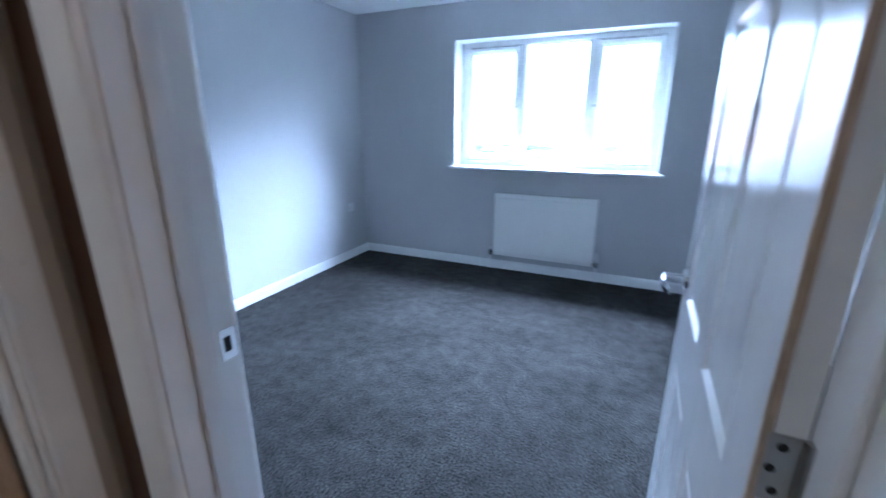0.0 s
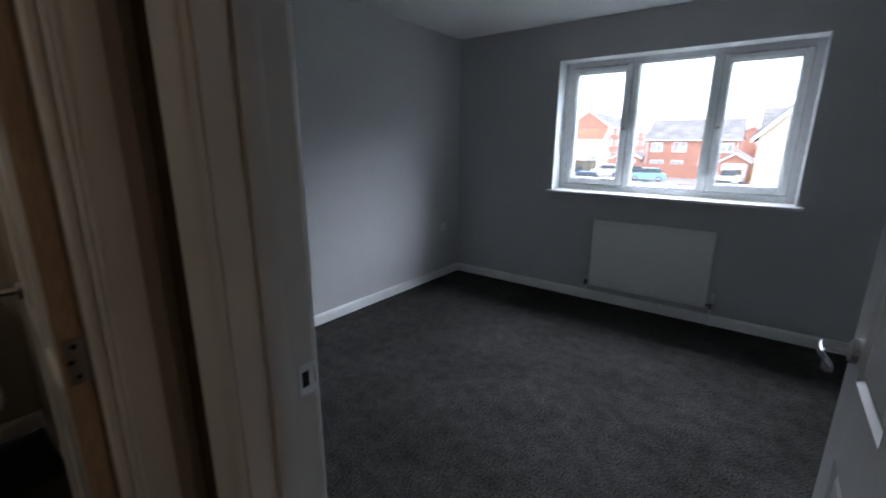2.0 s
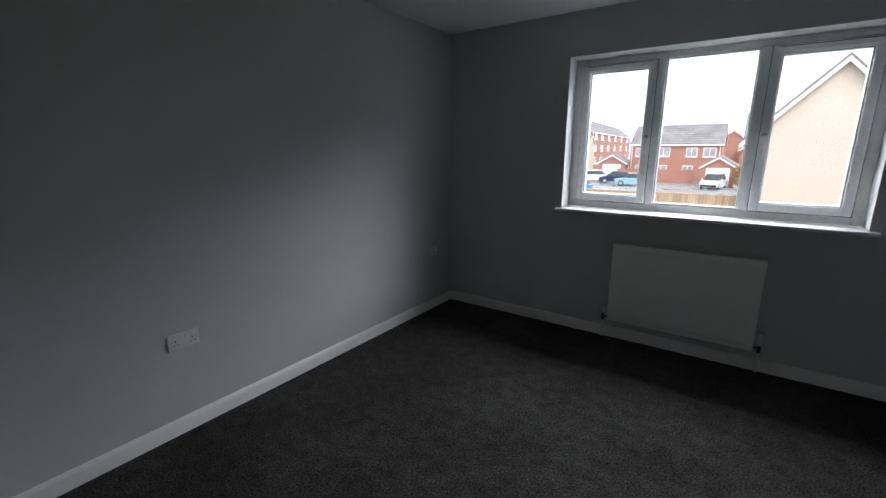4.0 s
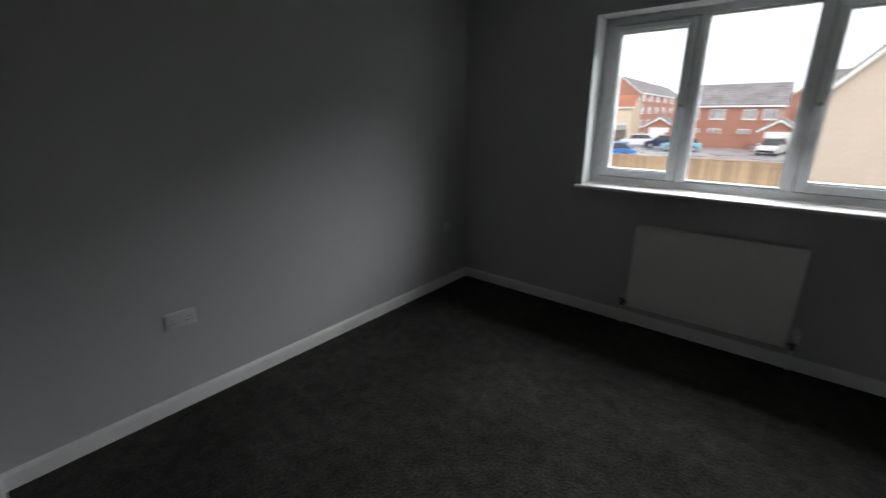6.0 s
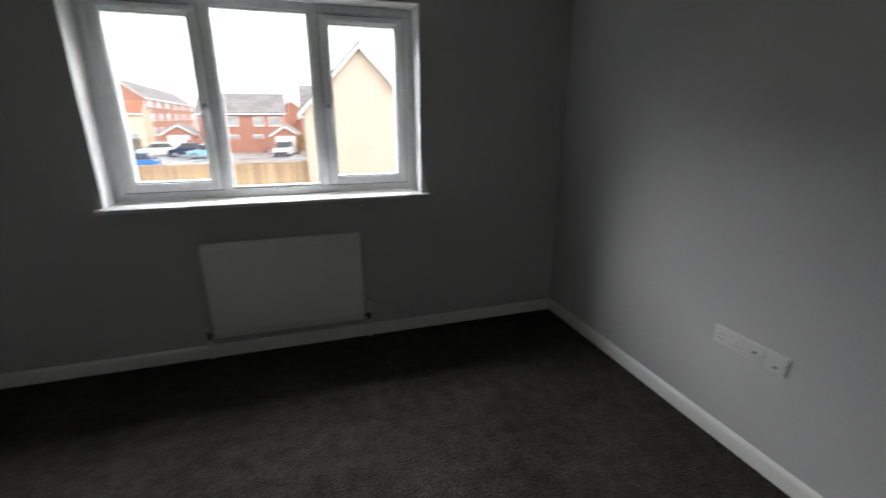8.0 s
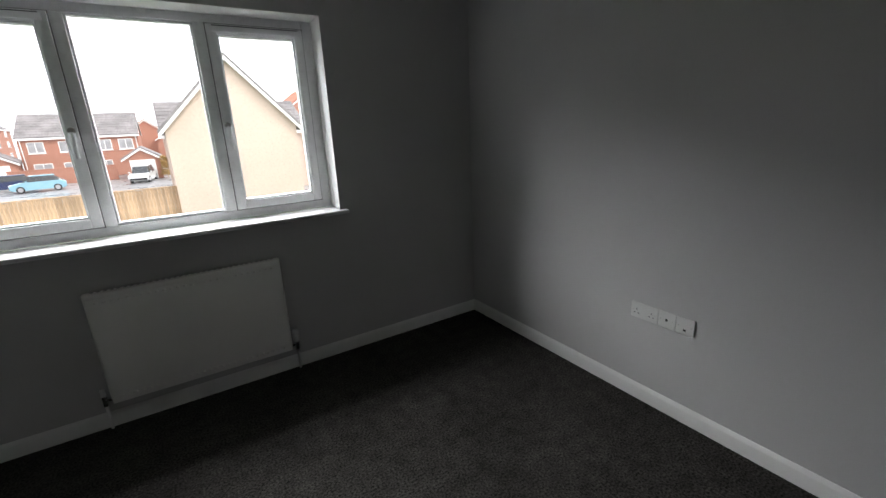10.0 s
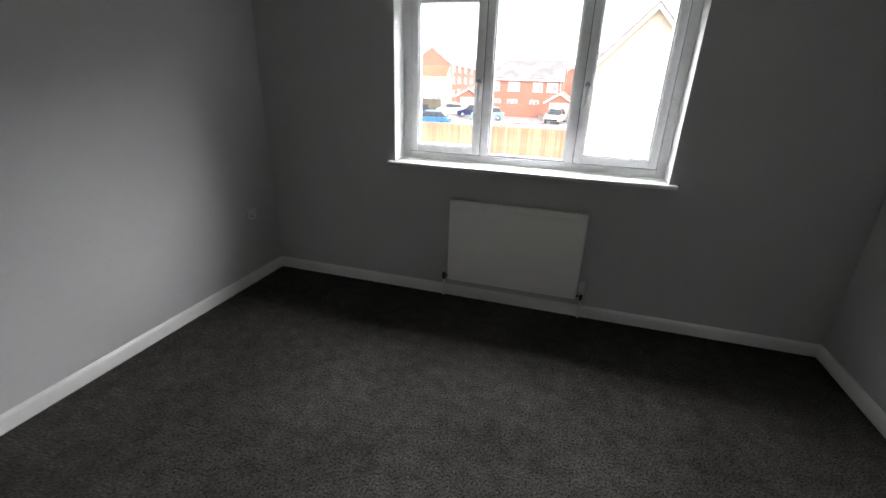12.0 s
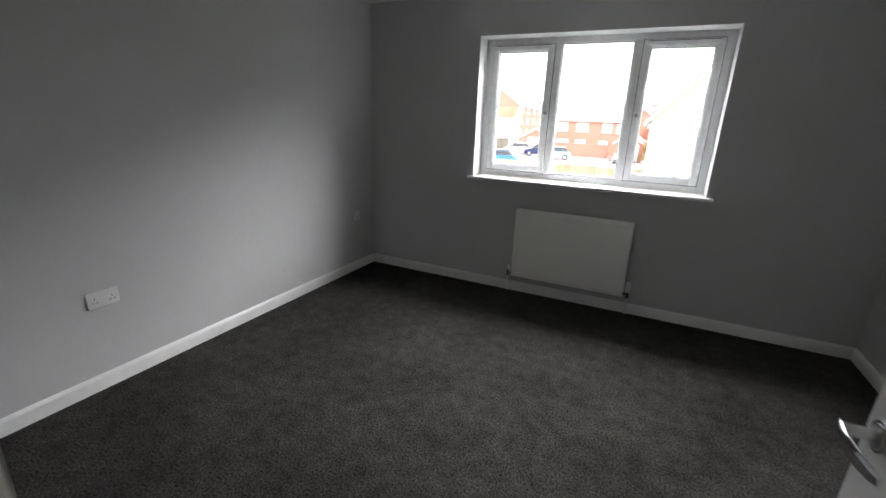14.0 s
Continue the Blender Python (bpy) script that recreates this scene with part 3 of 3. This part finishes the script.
# ---- bathroom lamp ----
dish = thing("ceiling_lamp", (-2.15, 0.35, TOP), "round white bathroom ceiling lamp with a lit bulb", "lamp")
part("ceiling_rose", rod((0, 0, -0.03), (0, 0, 0), 0.10, 0.11, 28), PLASTIC, dish, smooth=True)
part("lamp_holder", rod((0, 0, -0.08), (0, 0, -0.03), 0.02, 0.025, 16), PLASTIC, dish, smooth=True)
glow = new("bathroom_light", bpy.data.lights.new("bathroom_light", "POINT"))
glow.data.energy, glow.data.color, glow.data.shadow_soft_size = 3.4, (1.0, 0.80, 0.58), 0.05
glow.location = (-2.15, 0.35, TOP - 0.15)

# ---- outside ----
G = -2.7
structure("ground", box((-900, YN + 0.3, G - 0.5), (900, 2500, G)), ASPHALT, "wet grey asphalt parking court")
structure("lawn", box((-30, YN + 0.3, G), (30, 27.9, G + 0.03)), LAWN, "small fenced back garden lawn")
structure("wall_house_below", box((XW - 0.3, YN + 0.05, G), (XE + 0.3, YN + 0.3, -0.3)), BUFF, "buff brick outer wall below the window")


def house(name, at, rz, w, d, eave, ridge, wall_mat, roof_mat, label, windows=(), gable_front=False, over=0.25, door=None, courses=0):
    """A pitched-roof house: front face at y 0 towards -y, w wide, d deep. windows: x, z, width, height on the front."""
    top = thing(name, at, label, "house", rz=rz)
    if gable_front:
        out = [(-w / 2, 0), (w / 2, 0), (w / 2, eave), (0, ridge), (-w / 2, eave)]
        part("wall", prism(out, 1, 0, d), wall_mat, top)
        k = (ridge - eave) / (w / 2)
        for s in (-1, 1):
            r = [(0, ridge + 0.05), (s * (w / 2 + over), eave - k * over + 0.05), (s * (w / 2 + over), eave - k * over + 0.30), (0, ridge + 0.30)]
            part("roof", prism(r, 1, -over + 0.06, d + over), roof_mat, top)
            b = [(0, ridge + 0.0), (s * (w / 2 + over), eave - k * over), (s * (w / 2 + over), eave - k * over - 0.20), (0, ridge - 0.20)]
            b = [(x, z + 0.13) for x, z in b]
            part("bargeboard", prism(b, 1, -over, -over + 0.055), FASCIA, top)
        for z in [0.6 + 0.75 * i for i in range(courses)]:
            hw = w / 2 - 0.02 if z < eave else (ridge - z) / k - 0.05
            if hw > 0.4:
                part("brick_course", box((-hw, -0.012, z), (hw, 0.02, z + 0.36)), BUFFD, top)
    else:
        part("wall", prism([(0, 0), (d, 0), (d, eave), (d / 2, ridge), (0, eave)], 0, -w / 2, w / 2), wall_mat, top)
        k = (ridge - eave) / (d / 2)
        for s, y0 in ((-1, 0), (1, d)):
            r = [(d / 2, ridge + 0.04), (y0 + s * over, eave - k * over + 0.04), (y0 + s * over, eave - k * over + 0.18), (d / 2, ridge + 0.20)]
            rf = part("roof", prism(r, 0, -w / 2 - 0.15, w / 2 + 0.15), roof_mat, top)
            if s < 0:
                n = 9
                for i in range(n):
                    f0 = i / n
                    yy, zz = y0 - over + (d / 2 + over) * f0, eave - k * over + (ridge - eave + k * over) * f0 + 0.18
                    part("tile_course", box((-w / 2 - 0.15, yy, zz - 0.02), (w / 2 + 0.15, yy + 0.06, zz + 0.05)), roof_mat, rf)
        part("gutter_board", box((-w / 2 - 0.15, -over - 0.05, eave - k * over - 0.12), (w / 2 + 0.15, -over, eave - k * over + 0.10)), FASCIA, top)
        for s in (-1, 1):
            for yy0, yy1 in ((-over, d / 2), (d + over, d / 2)):
                z0 = eave - k * over
                q = [(yy0, z0 - 0.10), (yy0, z0 + 0.10), (yy1, ridge + 0.14), (yy1, ridge - 0.08)]
                x0 = s * (w / 2 + 0.10)
                part("bargeboard", prism(q, 0, min(x0, x0 + s * 0.06), max(x0, x0 + s * 0.06)), FASCIA, top)
            part("downpipe", rod((s * (w / 2 - 0.25), -0.07, 0), (s * (w / 2 - 0.25), -0.07, eave), 0.05, seg=8), FASCIA, top)
    for x, z, ww, hh in windows:
        wn_ = part("window", box((x - ww / 2, -0.05, z), (x + ww / 2, 0.02, z + hh), 0.02, 1), FASCIA, top, "white framed window")
        n = max(2, round(ww / 0.7))
        for i in range(n):
            a = x - ww / 2 + 0.08 + i * (ww - 0.08) / n
            part("pane", box((a, -0.062, z + 0.09), (a + (ww - 0.08) / n - 0.08, -0.045, z + hh - 0.09)), DARKGLASS, wn_)
        part("sill", box((x - ww / 2 - 0.06, -0.12, z - 0.08), (x + ww / 2 + 0.06, 0.0, z)), FASCIA, wn_)
    if door:
        x, ww, hh = door
        gd = part("garage_door", box((x - ww / 2, -0.05, 0), (x + ww / 2, 0.02, hh), 0.02, 1), FASCIA, top, "white up-and-over garage door")
        for i in range(5):
            part("panel_rib", box((x - ww / 2 + 0.08, -0.062, 0.2 + i * 0.38), (x + ww / 2 - 0.08, -0.045, 0.23 + i * 0.38)), FASCIA, gd)
    return top


house("gable_house", (2.02, 27.0, G), 0, 6.1, 9.0, 4.55, 7.75, BUFF, SLATE, "buff brick gable end of a house with white bargeboards", gable_front=True, over=0.3)
house("terrace_house", (3.65, 37.4, G), 0, 9.6, 8.0, 4.4, 6.55, BUFF, SLATE, "house with grey tiled roof behind the gable", over=0.3)
house("brick_house", (-9.4, 70.0, G), 0, 11.4, 9.0, 4.85, 7.45, BRICK, SLATE, "red brick two-storey house with grey tiled roof",
      windows=[(-4.2, 3.1, 1.5, 1.25), (-1.3, 3.1, 1.7, 1.25), (2.2, 3.1, 1.35, 1.25), (4.3, 3.1, 1.5, 1.25), (-4.0, 0.9, 1.7, 1.0), (-1.4, 0.9, 1.5, 1.0), (1.9, 0.9, 1.3, 1.0), (4.4, 0.9, 1.3, 1.0)])
structure("garden_wall", box((-14.9, 62.0, G), (-6.0, 62.25, G + 1.55)), BRICK, "red brick garden wall")
structure("garden_wall_cap", box((-14.9, 61.96, G + 1.55), (-6.0, 62.29, G + 1.63)), BRICK, "brick coping on the garden wall")
house("garage", (-3.4, 59.0, G), 0, 3.2, 6.0, 2.15, 3.15, BRICK, SLATE, "red brick garage with a white door and white gable trim", gable_front=True, door=(0, 2.3, 2.05))
house("garage", (-16.6, 66.0, G), 8, 3.6, 6.0, 2.2, 3.25, BRICK, SLATE, "red brick garage with a white door and white gable trim", gable_front=True, door=(0, 2.4, 2.05))
house("three_storey_house", (-30.1, 122.9, G), 95.0, 60.0, 7.8, 7.7, 10.6, BRICK, SLATE, "red brick three-storey terrace with grey tiled roof",
      windows=[(x, z, 3.0, 1.3) for x in (-26, -18.5, -10, 0, 11, 23) for z in (1.1, 3.7, 6.1)])
house("cream_house", (-26.0, 75.0, G), 0, 6.2, 4.0, 4.9, 6.4, CREAM, REDROOF, "cream rendered house with a red tiled roof", windows=[(1.5, 1.0, 1.6, 1.2)])
house("distant_house", (-3.2, 92.0, G), 0, 6.0, 9.0, 4.9, 7.2, BRICK, REDROOF, "pale red house behind the brick house", gable_front=True)
house("distant_house", (1.6, 84.0, G), 0, 7.0, 9.0, 4.0, 5.9, BRICK, REDROOF, "red brick house behind the gable house", gable_front=True)
house("distant_house", (16.0, 60.0, G), 0, 9.0, 9.0, 6.0, 9.4, BRICK, REDROOF, "red brick house with red tiled roof beyond the gable", gable_front=True)

# fence of upright boards with posts and a capping rail
fence = thing("garden_fence", (-14.5, 27.6, G), "tall closeboard timber fence round the garden", "fence")
board = box((-0.072, -0.011, 0.05), (0.072, 0.011, 1.80), 0.003, 1)
bme = bpy.data.meshes.new("board")
board.to_mesh(bme)
board.free()
bme.materials.append(FENCE)
for i in range(186):
    o = new("board", bme)
    o.parent = fence
    o.location = (-14.0 + i * 0.15, -0.011 * (i % 2), random.uniform(-0.012, 0.012))
for i in range(12):
    part("post", box((-14.0 + i * 2.5 - 0.05, 0.03, 0), (-14.0 + i * 2.5 + 0.05, 0.13, 1.88), 0.008, 1), FENCE, fence)
part("capping_rail", box((-14.1, -0.05, 1.81), (13.95, 0.06, 1.86), 0.006, 1), FENCE, fence)
part("gravel_board", box((-14.1, 0.012, 0.0), (13.95, 0.03, 0.16)), FENCE, fence)


# dark weathered fence at the side of the parking court
side = thing("boundary_fence", (-22.6, 63.0, G), "weathered dark timber fence behind the wheelie bins", "fence")
OLDWOOD = material("weathered_fence_board", (0.16, 0.14, 0.11), 0.85, vary=0.2, scale=1.5, fine=0.2, fine_scale=12, stretch=(4, 4, 0.6), island=0.2)
ome = bpy.data.meshes.new("board")
plank = box((-0.072, -0.011, 0.05), (0.072, 0.011, 1.75), 0.003, 1)
plank.to_mesh(ome)
plank.free()
ome.materials.append(OLDWOOD)
for i in range(36):
    o = new("board", ome)
    o.parent = side
    o.location = (-2.6 + i * 0.15, -0.011 * (i % 2), random.uniform(-0.02, 0.02))
for i in range(3):
    part("post", box((-2.6 + i * 2.6 - 0.05, 0.02, 0), (-2.6 + i * 2.6 + 0.05, 0.12, 1.85), 0.008, 1), OLDWOOD, side)


def car(at, rz, paint, label, van=0.0):
    """A small hatchback along x: body, glasshouse, wheels, lamps."""
    top = thing("car", at, label, "car", "cars in the parking court", rz)
    L, W, H = 3.9 + van, 1.68, 1.45 + van * 0.3
    side = [(-L / 2, 0.35), (-L / 2 + 0.04, 0.72), (-L / 2 + 0.85, 0.92), (L / 2 - 0.35, 0.95), (L / 2 - 0.02, 0.80), (L / 2, 0.38), (L / 2 - 0.15, 0.25), (-L / 2 + 0.15, 0.22)]
    rings = []
    for y, inset in ((-W / 2, 0.05), (-W / 2 + 0.07, 0.0), (W / 2 - 0.07, 0.0), (W / 2, 0.05)):
        rings.append([(x * (1 - inset * 0.5), y, z if z < 0.5 else z - inset * 0.4) for x, z in side])
    part("body", loft(rings), paint, top, smooth=True)
    cab = [(-L / 2 + 0.80, 0.90), (-L / 2 + 1.45, H - 0.06), (-L / 2 + 2.0, H), (L / 2 - 0.75, H - 0.05), (L / 2 - 0.22, 0.93)]
    rings = []
    for y, f in ((-W / 2 + 0.06, 0.0), (-W / 2 + 0.22, 1.0), (W / 2 - 0.22, 1.0), (W / 2 - 0.06, 0.0)):
        rings.append([(x, y, 0.90 + (z - 0.90) * (0.05 + 0.95 * f)) for x, z in cab])
    part("windows", loft(rings), CARGLASS, top, "dark glazing", True)
    part("roof", box((-L / 2 + 1.42, -W / 2 + 0.20, H - 0.06), (L / 2 - 0.70, W / 2 - 0.20, H + 0.02), 0.03, 2), paint, top, smooth=True)
    for x in (-L / 2 + 0.72, L / 2 - 0.68):
        for s in (-1, 1):
            w = part("wheel", rod((x, s * (W / 2 - 0.17), 0.30), (x, s * (W / 2 + 0.01), 0.30), 0.30, seg=20), TYRE, top, smooth=True)
            part("rim", rod((x, s * (W / 2 + 0.005), 0.30), (x, s * (W / 2 + 0.02), 0.30), 0.19, seg=16), RIM, w)
    for s in (-1, 1):
        part("headlight", box((-L / 2 - 0.01, s * 0.58 - 0.16, 0.60), (-L / 2 + 0.12, s * 0.58 + 0.16, 0.74), 0.03, 2), LAMP, top, smooth=True)
        part("mirror", box((-L / 2 + 1.15, s * (W / 2 + 0.08) - 0.09, 0.93), (-L / 2 + 1.27, s * (W / 2 + 0.08) + 0.09, 1.06), 0.03, 2), paint, top, smooth=True)
    part("bumper", box((-L / 2 - 0.03, -W / 2 + 0.1, 0.30), (-L / 2 + 0.1, W / 2 - 0.1, 0.48), 0.03, 2), TYRE, top, smooth=True)
    return top


P_SKY, P_BLUE, P_NAVY, P_WHITE = (car_paint("pale_blue_car_paint", (0.25, 0.45, 0.55)), car_paint("blue_car_paint", (0.05, 0.20, 0.55)),
                                  car_paint("navy_car_paint", (0.02, 0.03, 0.09)), car_paint("white_car_paint", (0.75, 0.75, 0.75)))
car((-11.4, 55.0, G), 8, P_SKY, "pale blue small hatchback car parked side-on")
car((-14.8, 43.5, G), 5, P_BLUE, "bright blue car parked behind the fence")
car((-14.0, 58.0, G), 10, P_NAVY, "dark navy car parked beside the pale blue car")
car((-17.4, 59.6, G), 20, P_WHITE, "white car parked by the far garage")
car((-3.5, 56.3, G), 80, P_WHITE, "white car parked in front of the garage", 0.5)

for i, (x, y) in enumerate(((-22.6, 61.6), (-21.8, 61.8))):
    b = thing("wheelie_bin", (x, y, G), "dark plastic wheelie bin by the parking court", "bin", "bins")
    part("bin_body", loft([[(sx * r, sy * r, z) for sx, sy in ((-1, -1), (1, -1), (1, 1), (-1, 1))] for r, z in ((0.24, 0.0), (0.29, 0.95))]), BIN, b)
    part("bin_lid", box((-0.31, -0.33, 0.95), (0.31, 0.31, 1.03), 0.02, 2), BIN, b, smooth=True)

# small shrub in autumn colour beside the garage
shrub = thing("shrub", (-1.35, 58.5, G), "orange-leaved shrub beside the garage", "shrub")
part("stem", rod((0, 0, 0), (0, 0, 0.9), 0.06, 0.03, 8), EDGE, shrub)
bm = bmesh.new()
for i in range(420):
    a, f = random.uniform(0, math.tau), random.random()
    r = 0.75 * math.sqrt(random.random()) * (1 - 0.5 * f)
    p = Vector((r * math.cos(a), r * math.sin(a), 0.35 + 2.0 * f))
    m = Matrix.LocRotScale(p, Euler([random.uniform(0, 6.3) for _ in range(3)]), Vector((0.13, 0.09, 1)))
    vs = [bm.verts.new(m @ Vector(c)) for c in ((-1, 0, 0), (0, -0.7, 0.1), (1, 0, 0), (0, 0.7, 0.1))]
    bm.faces.new(vs)
part("leaves", bm, BUSH, shrub)["kind"] = "stuff"
